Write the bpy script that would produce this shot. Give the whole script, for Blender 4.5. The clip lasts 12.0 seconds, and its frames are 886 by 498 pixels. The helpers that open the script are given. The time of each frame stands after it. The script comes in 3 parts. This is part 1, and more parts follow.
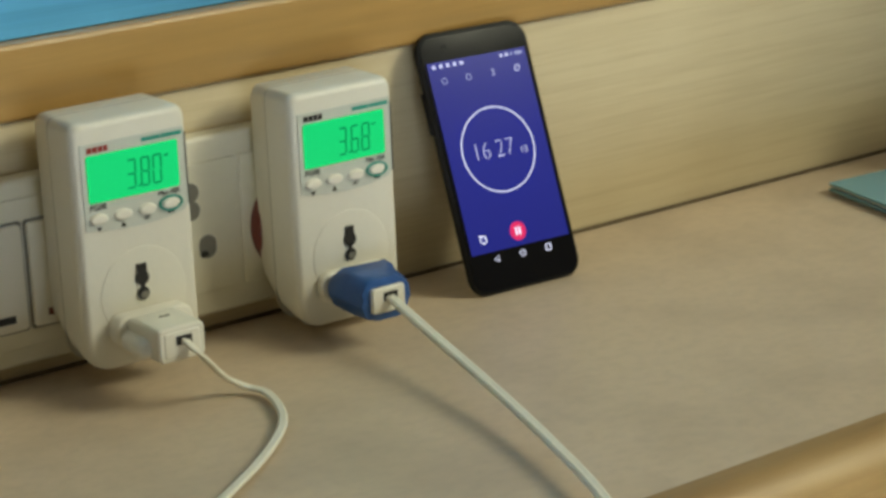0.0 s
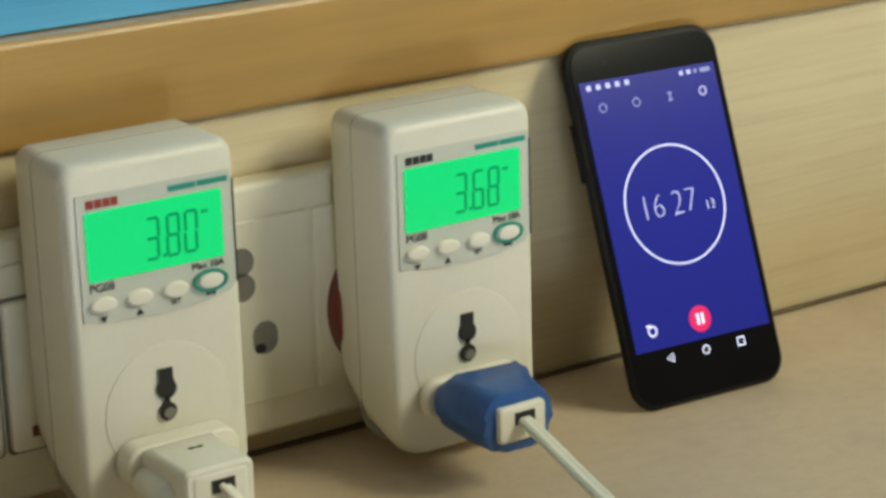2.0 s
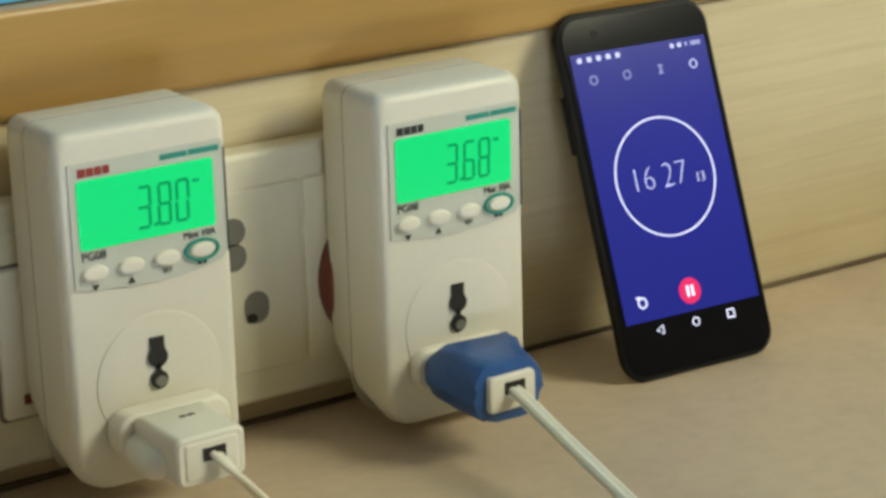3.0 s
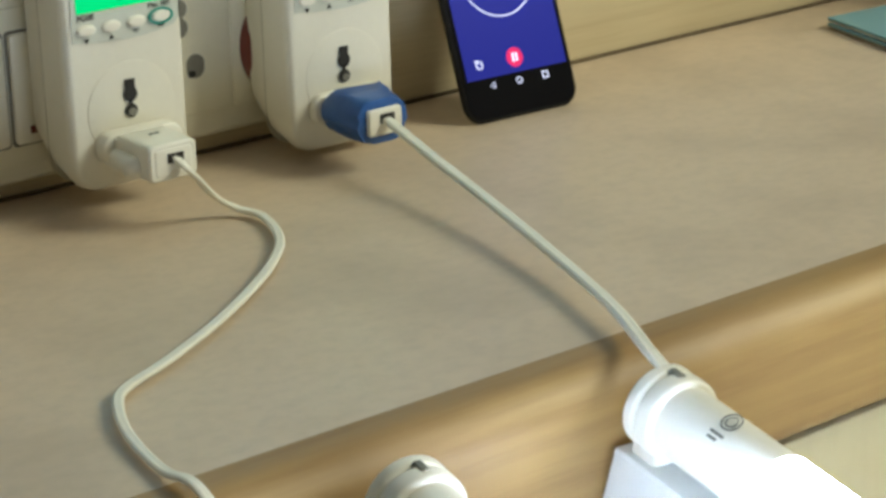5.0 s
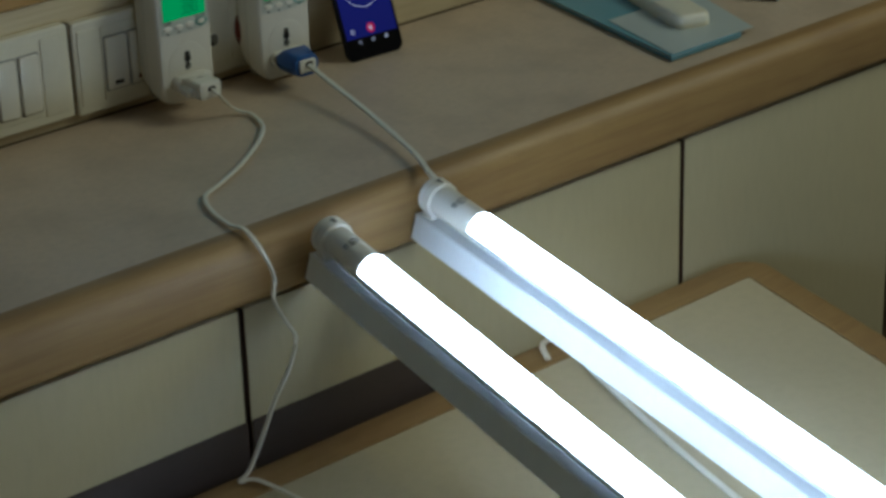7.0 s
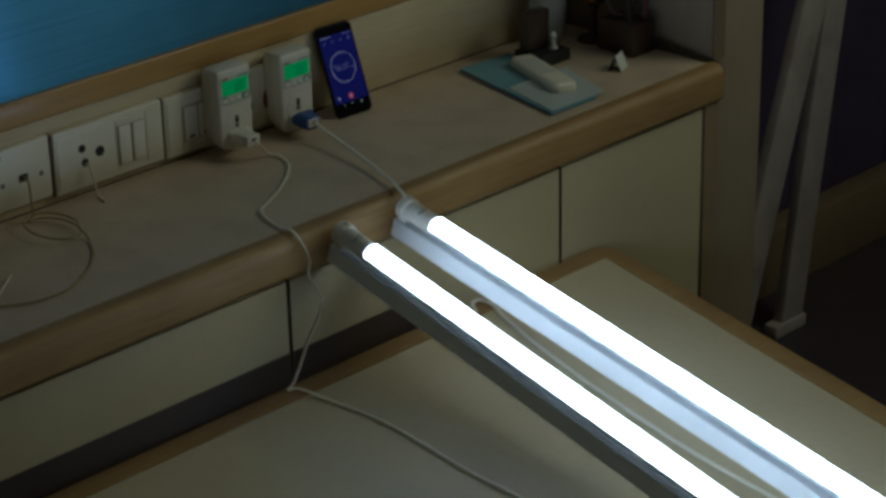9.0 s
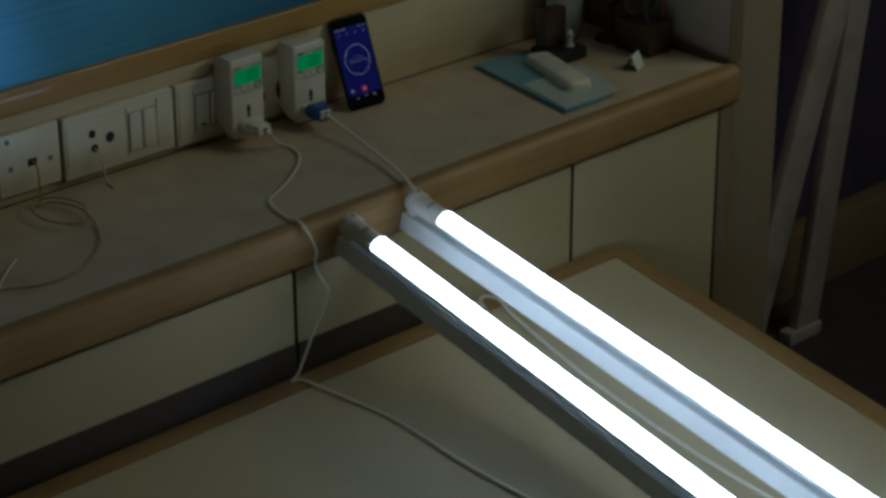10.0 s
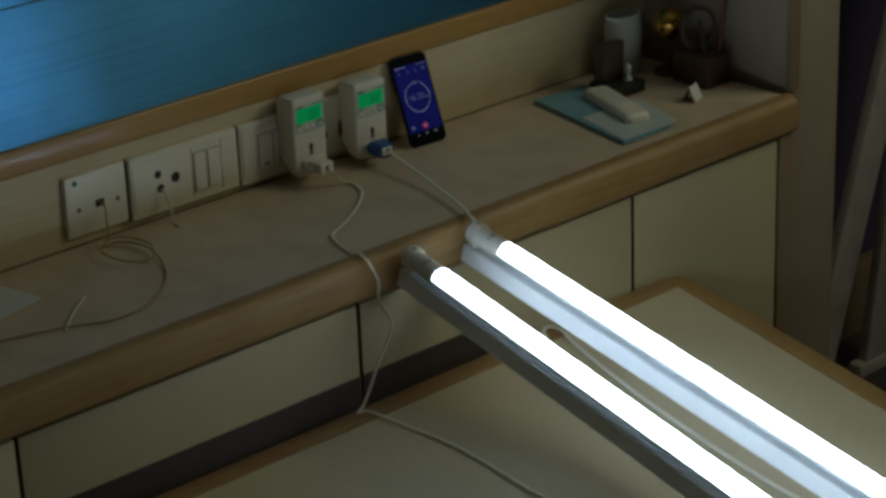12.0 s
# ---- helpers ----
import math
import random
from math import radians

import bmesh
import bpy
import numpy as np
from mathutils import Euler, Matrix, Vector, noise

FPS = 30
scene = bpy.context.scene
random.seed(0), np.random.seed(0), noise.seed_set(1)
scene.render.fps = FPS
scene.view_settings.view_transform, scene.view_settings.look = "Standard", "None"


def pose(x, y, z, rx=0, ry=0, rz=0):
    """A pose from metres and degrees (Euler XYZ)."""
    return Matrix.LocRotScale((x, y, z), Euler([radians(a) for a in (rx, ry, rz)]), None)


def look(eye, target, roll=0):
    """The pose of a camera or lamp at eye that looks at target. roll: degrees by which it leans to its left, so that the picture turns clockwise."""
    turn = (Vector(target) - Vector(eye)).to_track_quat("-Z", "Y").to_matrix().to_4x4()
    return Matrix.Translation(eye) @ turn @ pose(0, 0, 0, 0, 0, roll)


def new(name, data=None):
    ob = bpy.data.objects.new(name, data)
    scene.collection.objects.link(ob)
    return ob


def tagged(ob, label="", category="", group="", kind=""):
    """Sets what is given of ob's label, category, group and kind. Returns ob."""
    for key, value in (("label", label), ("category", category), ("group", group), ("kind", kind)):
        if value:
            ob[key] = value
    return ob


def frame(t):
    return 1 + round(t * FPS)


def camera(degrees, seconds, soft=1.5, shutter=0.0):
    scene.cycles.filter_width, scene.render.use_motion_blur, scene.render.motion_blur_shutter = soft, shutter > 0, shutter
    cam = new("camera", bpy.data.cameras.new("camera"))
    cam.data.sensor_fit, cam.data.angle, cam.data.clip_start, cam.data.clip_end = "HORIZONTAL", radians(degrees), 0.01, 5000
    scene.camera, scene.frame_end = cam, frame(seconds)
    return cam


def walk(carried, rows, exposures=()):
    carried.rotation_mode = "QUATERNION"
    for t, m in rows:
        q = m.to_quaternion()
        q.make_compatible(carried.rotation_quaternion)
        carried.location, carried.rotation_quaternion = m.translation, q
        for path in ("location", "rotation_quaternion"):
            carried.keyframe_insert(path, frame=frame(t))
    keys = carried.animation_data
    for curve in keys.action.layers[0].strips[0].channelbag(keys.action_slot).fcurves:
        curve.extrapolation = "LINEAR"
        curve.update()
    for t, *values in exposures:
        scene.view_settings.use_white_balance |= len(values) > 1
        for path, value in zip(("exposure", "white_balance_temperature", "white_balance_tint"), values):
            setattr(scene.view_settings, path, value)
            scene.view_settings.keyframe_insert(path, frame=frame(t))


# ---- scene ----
cam = camera(22.0, 12.0, soft=3.3)
PATH = [
    (0, (-0.7064, -0.9535, 0.3721), (-0.1468, -0.1797, 0.0755), -2.37),
    (0.5, (-0.7109, -0.9534, 0.3886), (-0.1600, -0.1715, 0.0966), -1.72),
    (1, (-0.5766, -0.7596, 0.3284), (-0.0388, 0.0305, 0.0343), -1.44),
    (1.5, (-0.5302, -0.6743, 0.3037), (-0.0021, 0.1222, 0.0093), -1.69),
    (2, (-0.5322, -0.6748, 0.3050), (-0.0047, 0.1223, 0.0112), -1.75),
    (2.5, (-0.5319, -0.6748, 0.3048), (-0.0037, 0.1217, 0.0106), -1.53),
    (2.7, (-0.5327, -0.6763, 0.3058), (-0.0061, 0.1206, 0.0098), -1.50),
    (4.3, (-0.5556, -0.7137, 0.2572), (-0.0002, 0.0499, -0.0722), -2.75),
    (4.5, (-0.5961, -0.7711, 0.2773), (-0.0383, -0.0101, -0.0540), -2.63),
    (5, (-0.7152, -0.9096, 0.3311), (-0.1417, -0.1660, -0.0126), -1.36),
    (5.5, (-0.8343, -1.0536, 0.3957), (-0.2527, -0.3237, 0.0365), -1.29),
    (6, (-0.9752, -1.2332, 0.4835), (-0.3857, -0.5235, 0.0978), -1.18),
    (6.5, (-1.1446, -1.4703, 0.6076), (-0.5565, -0.7698, 0.2032), -1.67),
    (7, (-1.3647, -1.7306, 0.7531), (-0.7698, -1.0395, 0.3426), -1.83),
    (7.2, (-1.4879, -1.8476, 0.8228), (-0.8858, -1.1622, 0.4133), -1.35),
    (8.8, (-2.1561, -2.3953, 1.1821), (-1.5108, -1.7470, 0.7780), -1.02),
    (9, (-2.1502, -2.4153, 1.1940), (-1.5090, -1.7649, 0.7867), -1.31),
    (9.5, (-2.1481, -2.4146, 1.1795), (-1.5063, -1.7637, 0.7738), -1.32),
    (10, (-2.1263, -2.4290, 1.1756), (-1.4933, -1.7694, 0.7703), -0.23),
    (10.5, (-2.1750, -2.4244, 1.1935), (-1.5330, -1.7718, 0.7912), 0.71),
    (11, (-2.1155, -2.4737, 1.1521), (-1.4966, -1.7933, 0.7596), -1.61),
    (11.5, (-2.1218, -2.4679, 1.1650), (-1.5086, -1.7828, 0.7718), -2.02),
    (12, (-2.1427, -2.4842, 1.1614), (-1.5285, -1.7936, 0.7793), -2.28),
]
EXPOSURES = [(0.0, 0.92, 6600, 13), (0.5, 0.98, 6600, 13), (1.0, 0.90, 6650, 13), (1.5, 1.05, 6600, 13), (2.7, 1.10, 6600, 13), (4.5, 1.26, 6400, 14), (5.5, 1.12, 6100, 14), (6.0, 0.88, 5950, 14), (6.5, 0.22, 5850, 13),
             (7.0, -0.48, 5750, 11), (7.2, -0.60, 5750, 11), (8.8, -1.38, 5950, 10), (9.5, -1.40, 5950, 10), (10.2, -1.66, 6050, 10), (11.0, -1.62, 6250, 10), (12.0, -1.29, 6350, 10)]

walk(cam, [(t, look(eye, target, roll)) for t, eye, target, roll in PATH], EXPOSURES)

# ---------------------------------------------------------------- world and light
world = bpy.data.worlds.new("room_dusk")
scene.world = world
world.use_nodes = True
world.node_tree.nodes["Background"].inputs[0].default_value = (1.0, 0.86, 0.66, 1)
world.node_tree.nodes["Background"].inputs[1].default_value = 0.13


def lamp(name, eye, target, watts, size, colour):
    data = bpy.data.lights.new(name, "AREA")
    data.shape, data.size, data.size_y = "RECTANGLE", size[0], size[1]
    data.energy, data.color = watts, colour
    ob = new(name, data)
    ob.matrix_world = look(eye, target)
    return ob


# the room's own wall lamp, up to the right of the counter
lamp("wall_lamp_light", (1.32, -1.45, 1.42), (-0.1, -0.1, 0.0), 20, (0.85, 0.85), (0.88, 0.90, 0.65))

# ---------------------------------------------------------------- materials


def material(name, colour, rough=0.5, metal=0.0, grain=0.0, scale=(40, 40, 40), blotch=0.0, bump=0.0, coat=0.0,
             second=None, blotch_scale=9.0, spec=0.5):
    """A surface with fine grain, broad blotches and a little relief, in object coordinates."""
    m = bpy.data.materials.new(name)
    m.use_nodes = True
    nt = m.node_tree
    n, l = nt.nodes, nt.links
    b = n["Principled BSDF"]
    b.inputs["Roughness"].default_value = rough
    b.inputs["Metallic"].default_value = metal
    b.inputs["Coat Weight"].default_value = coat
    b.inputs["Specular IOR Level"].default_value = spec
    base = (*colour, 1)
    b.inputs["Base Color"].default_value = base
    if not (grain or blotch or bump):
        return m
    tc = n.new("ShaderNodeTexCoord")
    mp = n.new("ShaderNodeMapping")
    mp.inputs["Scale"].default_value = scale
    l.new(tc.outputs["Object"], mp.inputs[0])
    fine = n.new("ShaderNodeTexNoise")
    fine.inputs["Scale"].default_value = 1.0
    fine.inputs["Detail"].default_value = 5
    fine.inputs["Roughness"].default_value = 0.62
    l.new(mp.outputs[0], fine.inputs["Vector"])
    broad = n.new("ShaderNodeTexNoise")
    broad.inputs["Scale"].default_value = blotch_scale
    broad.inputs["Detail"].default_value = 3
    l.new(tc.outputs["Object"], broad.inputs["Vector"])
    other = second or tuple(c * 0.55 for c in colour)
    mix1 = n.new("ShaderNodeMix")
    mix1.data_type = "RGBA"
    mix1.inputs["A"].default_value = base
    mix1.inputs["B"].default_value = (*other, 1)
    ramp1 = n.new("ShaderNodeMapRange")
    ramp1.inputs["From Min"].default_value, ramp1.inputs["From Max"].default_value = 0.42, 0.72
    ramp1.inputs["To Max"].default_value = grain
    l.new(fine.outputs["Fac"], ramp1.inputs["Value"])
    l.new(ramp1.outputs[0], mix1.inputs["Factor"])
    mix2 = n.new("ShaderNodeMix")
    mix2.data_type = "RGBA"
    mix2.inputs["B"].default_value = (*other, 1)
    ramp2 = n.new("ShaderNodeMapRange")
    ramp2.inputs["From Min"].default_value, ramp2.inputs["From Max"].default_value = 0.45, 0.75
    ramp2.inputs["To Max"].default_value = blotch
    l.new(broad.outputs["Fac"], ramp2.inputs["Value"])
    l.new(ramp2.outputs[0], mix2.inputs["Factor"])
    l.new(mix1.outputs["Result"], mix2.inputs["A"])
    l.new(mix2.outputs["Result"], b.inputs["Base Color"])
    rr = n.new("ShaderNodeMapRange")
    rr.inputs["To Min"].default_value, rr.inputs["To Max"].default_value = rough - 0.07, min(1, rough + 0.1)
    l.new(broad.outputs["Fac"], rr.inputs["Value"])
    l.new(rr.outputs[0], b.inputs["Roughness"])
    if bump:
        bp = n.new("ShaderNodeBump")
        bp.inputs["Strength"].default_value = bump
        bp.inputs["Distance"].default_value = 0.0006
        l.new(fine.outputs["Fac"], bp.inputs["Height"])
        l.new(bp.outputs[0], b.inputs["Normal"])
    return m


def glowing(name, colour, strength):
    m = bpy.data.materials.new(name)
    m.use_nodes = True
    b = m.node_tree.nodes["Principled BSDF"]
    b.inputs["Base Color"].default_value = (*[c * 0.3 for c in colour], 1)
    b.inputs["Emission Color"].default_value = (*colour, 1)
    b.inputs["Emission Strength"].default_value = strength
    b.inputs["Roughness"].default_value = 0.18
    b.inputs["Specular IOR Level"].default_value = 0.3
    return m


M = {}
M["top"] = material("beige_laminate", (0.60, 0.475, 0.345), 0.42, grain=0.24, scale=(120, 150, 120), blotch=0.42, bump=0.08, blotch_scale=13)
M["splash"] = material("pale_wood_laminate", (0.62, 0.52, 0.335), 0.5, grain=0.45, scale=(11, 60, 300), blotch=0.3, bump=0.08, second=(0.43, 0.33, 0.19))
M["trim"] = material("ochre_wood", (0.46, 0.27, 0.085), 0.4, grain=0.35, scale=(8, 120, 160), blotch=0.25, bump=0.15, coat=0.2)
M["nosing"] = material("brown_wood", (0.345, 0.215, 0.082), 0.5, grain=0.4, scale=(9, 150, 150), blotch=0.3, bump=0.1, coat=0.0, second=(0.17, 0.08, 0.03))
M["cream"] = material("cream_laminate", (0.49, 0.425, 0.265), 0.45, grain=0.12, scale=(120, 120, 30), blotch=0.14, bump=0.05, blotch_scale=5)
M["board"] = material("blue_sheet", (0.10, 0.40, 0.78), 0.36, metal=0.85, grain=0.3, scale=(3, 60, 420), blotch=0.1, bump=0.3, second=(0.012, 0.13, 0.32), spec=1.0)
M["gap"] = material("dark_gap", (0.03, 0.025, 0.02), 0.8)
M["taupe"] = material("taupe_laminate", (0.36, 0.285, 0.20), 0.5, grain=0.2, scale=(90, 90, 14), blotch=0.25, bump=0.05, blotch_scale=5)
# near-black brown that stands in for the shade low on the doors
M["door_shade"] = material("door_shade_brown", (0.05, 0.033, 0.027), 0.5, grain=0.3, scale=(8, 90, 90), blotch=0.3, bump=0.05)
M["wall"] = material("painted_plaster", (0.70, 0.64, 0.53), 0.8, grain=0.15, scale=(90, 90, 90), blotch=0.2, bump=0.3, blotch_scale=2)
M["dark"] = material("dark_fabric", (0.085, 0.065, 0.13), 0.9, grain=0.4, scale=(30, 30, 200), blotch=0.4, bump=0.4)
M["floor"] = material("dark_floor_tile", (0.07, 0.055, 0.06), 0.45, grain=0.3, scale=(25, 25, 25), blotch=0.3, bump=0.1, blotch_scale=3)
M["desk"] = material("desk_laminate", (0.55, 0.48, 0.32), 0.45, grain=0.15, scale=(90, 90, 90), blotch=0.2, bump=0.06, blotch_scale=4)
M["white"] = material("white_plastic", (0.74, 0.71, 0.62), 0.38, blotch=0.06, grain=0.05, scale=(300, 300, 300), bump=0.05, blotch_scale=30)
M["plug"] = material("bright_white_plastic", (0.80, 0.77, 0.69), 0.34, blotch=0.08, grain=0.05, scale=(300, 300, 300), blotch_scale=60)
M["plate"] = material("ivory_plastic", (0.76, 0.72, 0.58), 0.33, blotch=0.10, grain=0.06, scale=(200, 200, 200), blotch_scale=25)
M["panel"] = material("grey_label", (0.58, 0.60, 0.54), 0.35, blotch=0.06, grain=0.05, scale=(400, 400, 400), blotch_scale=50)
M["hole"] = material("dark_slot", (0.012, 0.011, 0.010), 0.6)
M["joint"] = material("grimy_shaded_joint", (0.10, 0.07, 0.04), 0.8, blotch=0.5, blotch_scale=40, second=(0.25, 0.19, 0.11))
M["seam"] = material("seam_shadow_plastic", (0.42, 0.40, 0.34), 0.6)
M["strip"] = material("dull_brown_strip", (0.26, 0.185, 0.11), 0.5, grain=0.3, scale=(80, 80, 8), blotch=0.2, bump=0.1)
M["shutter"] = material("grey_shutter", (0.20, 0.19, 0.16), 0.5, blotch=0.3, blotch_scale=200)
M["rocker"] = material("glossy_ivory", (0.78, 0.74, 0.62), 0.16, blotch=0.06, blotch_scale=60)
M["ink"] = material("black_ink", (0.02, 0.02, 0.02), 0.6)
M["redink"] = material("red_ink", (0.30, 0.03, 0.02), 0.6)
M["teal"] = material("teal_ink", (0.02, 0.30, 0.24), 0.5)
M["red"] = material("red_plastic", (0.15, 0.025, 0.018), 0.4, blotch=0.2, blotch_scale=60)
M["lcd"] = glowing("green_backlight", (0.0, 0.80, 0.22), 0.34)
M["seg"] = glowing("lcd_segment", (0.0, 0.40, 0.13), 0.25)
M["blue"] = material("blue_tape", (0.022, 0.10, 0.34), 0.42, grain=0.3, scale=(120, 120, 120), blotch=0.35, bump=0.5, blotch_scale=45, second=(0.01, 0.035, 0.17))
M["cable"] = material("white_cable", (0.80, 0.77, 0.68), 0.45, blotch=0.15, grain=0.1, scale=(200, 200, 200), blotch_scale=40)
M["oldcable"] = material("yellowed_cable", (0.40, 0.31, 0.14), 0.5, blotch=0.2, blotch_scale=40)
M["phone"] = material("black_soft_plastic", (0.007, 0.007, 0.008), 0.55, grain=0.2, scale=(500, 500, 500), bump=0.1, spec=0.25)
M["glass"] = material("black_glass", (0.006, 0.006, 0.008), 0.10, spec=0.35)
M["screen"] = glowing("blue_screen", (0.018, 0.024, 0.26), 0.36)
M["lit"] = glowing("white_pixels", (0.75, 0.80, 1.0), 0.62)
M["dim"] = glowing("dim_pixels", (0.30, 0.34, 0.62), 0.42)
M["digit"] = glowing("pale_pixels", (0.52, 0.56, 0.85), 0.55)
M["pink"] = glowing("pink_pixels", (0.75, 0.03, 0.14), 0.45)
M["tube"] = glowing("lit_tube", (0.68, 0.85, 1.0), 24.0)
M["steel"] = material("white_enamel", (0.80, 0.82, 0.84), 0.35, blotch=0.1, grain=0.06, scale=(80, 80, 80), blotch_scale=12)
M["paper"] = material("white_paper", (0.62, 0.64, 0.62), 0.6, blotch=0.1, blotch_scale=20)
M["cover"] = material("blue_cover", (0.17, 0.36, 0.44), 0.22, grain=0.1, scale=(60, 60, 60), blotch=0.25, blotch_scale=12, second=(0.10, 0.36, 0.42))
M["sheet"] = material("pale_blue_sheet", (0.50, 0.56, 0.55), 0.3, blotch=0.2, blotch_scale=15)
M["gold"] = material("brass", (0.55, 0.34, 0.07), 0.2, metal=1.0, blotch=0.3, blotch_scale=60)
M["smoke"] = material("smoked_acrylic", (0.06, 0.04, 0.03), 0.12, blotch=0.2, blotch_scale=30)
M["brown"] = material("dark_wood", (0.06, 0.03, 0.018), 0.35, grain=0.4, scale=(30, 30, 200), blotch=0.3)
M["rail"] = material("chipped_white_paint", (0.50, 0.46, 0.44), 0.6, grain=0.2, scale=(60, 60, 25), blotch=0.4, bump=0.3, second=(0.24, 0.15, 0.13), blotch_scale=14)


# the blue board is brushed level, so its gloss spreads up and down
nt = M["board"].node_tree
brushed = nt.nodes["Principled BSDF"]
brushed.inputs["Anisotropic"].default_value = 0.95
brushed.inputs["Anisotropic Rotation"].default_value = 0.25
tang = nt.nodes.new("ShaderNodeTangent")
tang.direction_type, tang.axis = "RADIAL", "Z"
nt.links.new(tang.outputs[0], brushed.inputs["Tangent"])

# ---------------------------------------------------------------- mesh helpers


def bm_box(size, at=(0, 0, 0), bevel=0.0, seg=2):
    bm = bmesh.new()
    bmesh.ops.create_cube(bm, size=1.0)
    bmesh.ops.scale(bm, vec=size, verts=bm.verts)
    if bevel:
        bmesh.ops.bevel(bm, geom=list(bm.edges), offset=bevel, segments=seg, profile=0.5, affect="EDGES")
    bmesh.ops.translate(bm, vec=at, verts=bm.verts)
    return bm


def box2(a, b, bevel=0.0, seg=2):
    """A box between two opposite corners."""
    return bm_box([abs(q - p) for p, q in zip(a, b)], [(p + q) / 2 for p, q in zip(a, b)], bevel, seg)


def merge(*bms):
    out = bms[0]
    for b in bms[1:]:
        me = bpy.data.meshes.new("tmp")
        b.to_mesh(me)
        out.from_mesh(me)
        bpy.data.meshes.remove(me)
        b.free()
    return out


def turned(bm, m):
    bmesh.ops.transform(bm, matrix=m, verts=bm.verts)
    return bm


def loft(rings, caps=True):
    """Closed rings of equally many points, joined one to the next."""
    bm = bmesh.new()
    rows = [[bm.verts.new(p) for p in r] for r in rings]
    k = len(rows[0])
    for a, b in zip(rows, rows[1:]):
        for i in range(k):
            bm.faces.new((a[i], a[(i + 1) % k], b[(i + 1) % k], b[i]))
    if caps:
        bm.faces.new(list(reversed(rows[0])))
        bm.faces.new(rows[-1])
    bmesh.ops.recalc_face_normals(bm, faces=bm.faces)
    return bm


def rounded(w, h, r, cx=0.0, cz=0.0, seg=6, rb=None):
    """The outline of a rounded rectangle, as (x, z); rb: the radius of the lower corners."""
    rb = r if rb is None else rb
    out = []
    for sx, sz, a0, rr in ((1, -1, -90, rb), (1, 1, 0, r), (-1, 1, 90, r), (-1, -1, 180, rb)):
        for i in range(seg + 1):
            a = radians(a0 + 90 * i / seg)
            out.append((cx + sx * (w / 2 - rr) + rr * math.cos(a), cz + sz * (h / 2 - rr) + rr * math.sin(a)))
    return out


def slab(outline, y0, y1, edge=0.0):
    """An outline in x and z, made solid from y0 (back) to y1 (front), with its front edge eased."""
    cx = sum(p[0] for p in outline) / len(outline)
    cz = sum(p[1] for p in outline) / len(outline)
    hw = max(abs(p[0] - cx) for p in outline)
    hh = max(abs(p[1] - cz) for p in outline)
    sgn = 1 if y0 > y1 else -1
    rings = [[(x, y0, z) for x, z in outline]]
    if edge:
        for i in range(4):
            a = radians(90 * i / 3)
            ins = edge * (1 - math.cos(a))
            fx, fz = 1 - ins / hw, 1 - ins / hh
            rings.append([(cx + (x - cx) * fx, y1 + sgn * edge * (1 - math.sin(a)), cz + (z - cz) * fz) for x, z in outline])
    else:
        rings.append([(x, y1, z) for x, z in outline])
    return loft(rings)


def disc(r, y0, y1, cx=0.0, cz=0.0, n=28, rz=None, edge=0.0):
    rz = rz or r
    return slab([(cx + r * math.cos(2 * math.pi * i / n), cz + rz * math.sin(2 * math.pi * i / n)) for i in range(n)], y0, y1, edge)


def ring(r, width, y0, y1, cx=0.0, cz=0.0, n=48, rz=None):
    rz = rz or r
    bm = bmesh.new()
    rows = []
    for i in range(n):
        a = 2 * math.pi * i / n
        c, s = math.cos(a), math.sin(a)
        k = 1 - width / r
        rows.append([bm.verts.new(p) for p in ((cx + r * c, y0, cz + rz * s), (cx + r * c, y1, cz + rz * s),
                                               (cx + r * k * c, y1, cz + (rz - width) * s), (cx + r * k * c, y0, cz + (rz - width) * s))])
    for a, b in zip(rows, rows[1:] + rows[:1]):
        for i in range(4):
            bm.faces.new((a[i], b[i], b[(i + 1) % 4], a[(i + 1) % 4]))
    bmesh.ops.recalc_face_normals(bm, faces=bm.faces)
    return bm


def smooth_path(pts, steps=8):
    """A Catmull-Rom line through the points."""
    p = [Vector(q) for q in pts]
    p = [2 * p[0] - p[1], *p, 2 * p[-1] - p[-2]]
    out = []
    for a, b, c, d in zip(p, p[1:], p[2:], p[3:]):
        for i in range(steps):
            t = i / steps
            out.append(0.5 * (2 * b + (c - a) * t + (2 * a - 5 * b + 4 * c - d) * t * t + (3 * b - a - 3 * c + d) * t ** 3))
    return out + [p[-2]]


def cord(pts, r, flat=1.0, n=10, steps=8, twin=False):
    """A cord along a line; flat: its width across, in radii; twin: two cores with a groove between."""
    line = smooth_path(pts, steps)
    rings, up = [], Vector((0, 0, 1))
    for i, p in enumerate(line):
        t = (line[min(i + 1, len(line) - 1)] - line[max(i - 1, 0)]).normalized()
        side = t.cross(up)
        side = side.normalized() if side.length > 0.15 else Vector((1, 0, 0))
        top = side.cross(t).normalized()
        pts_ = []
        for k in range(n):
            a = 2 * math.pi * k / n
            q = 1.0
            if twin:
                q = 0.62 + 0.38 * abs(math.cos(a)) ** 0.6
            pts_.append(p + side * (r * flat * math.cos(a)) + top * (r * q * math.sin(a)))
        rings.append(pts_)
    return loft(rings)


def along(bm, start, direction, up=(0, 0, 1)):
    """Turn a mesh built along -y so that it runs from start in the direction."""
    d = -Vector(direction).normalized()
    x = d.cross(Vector(up)).normalized()
    z = x.cross(d)
    m = Matrix((x, d, z)).transposed().to_4x4()
    m.translation = start
    return turned(bm, m)


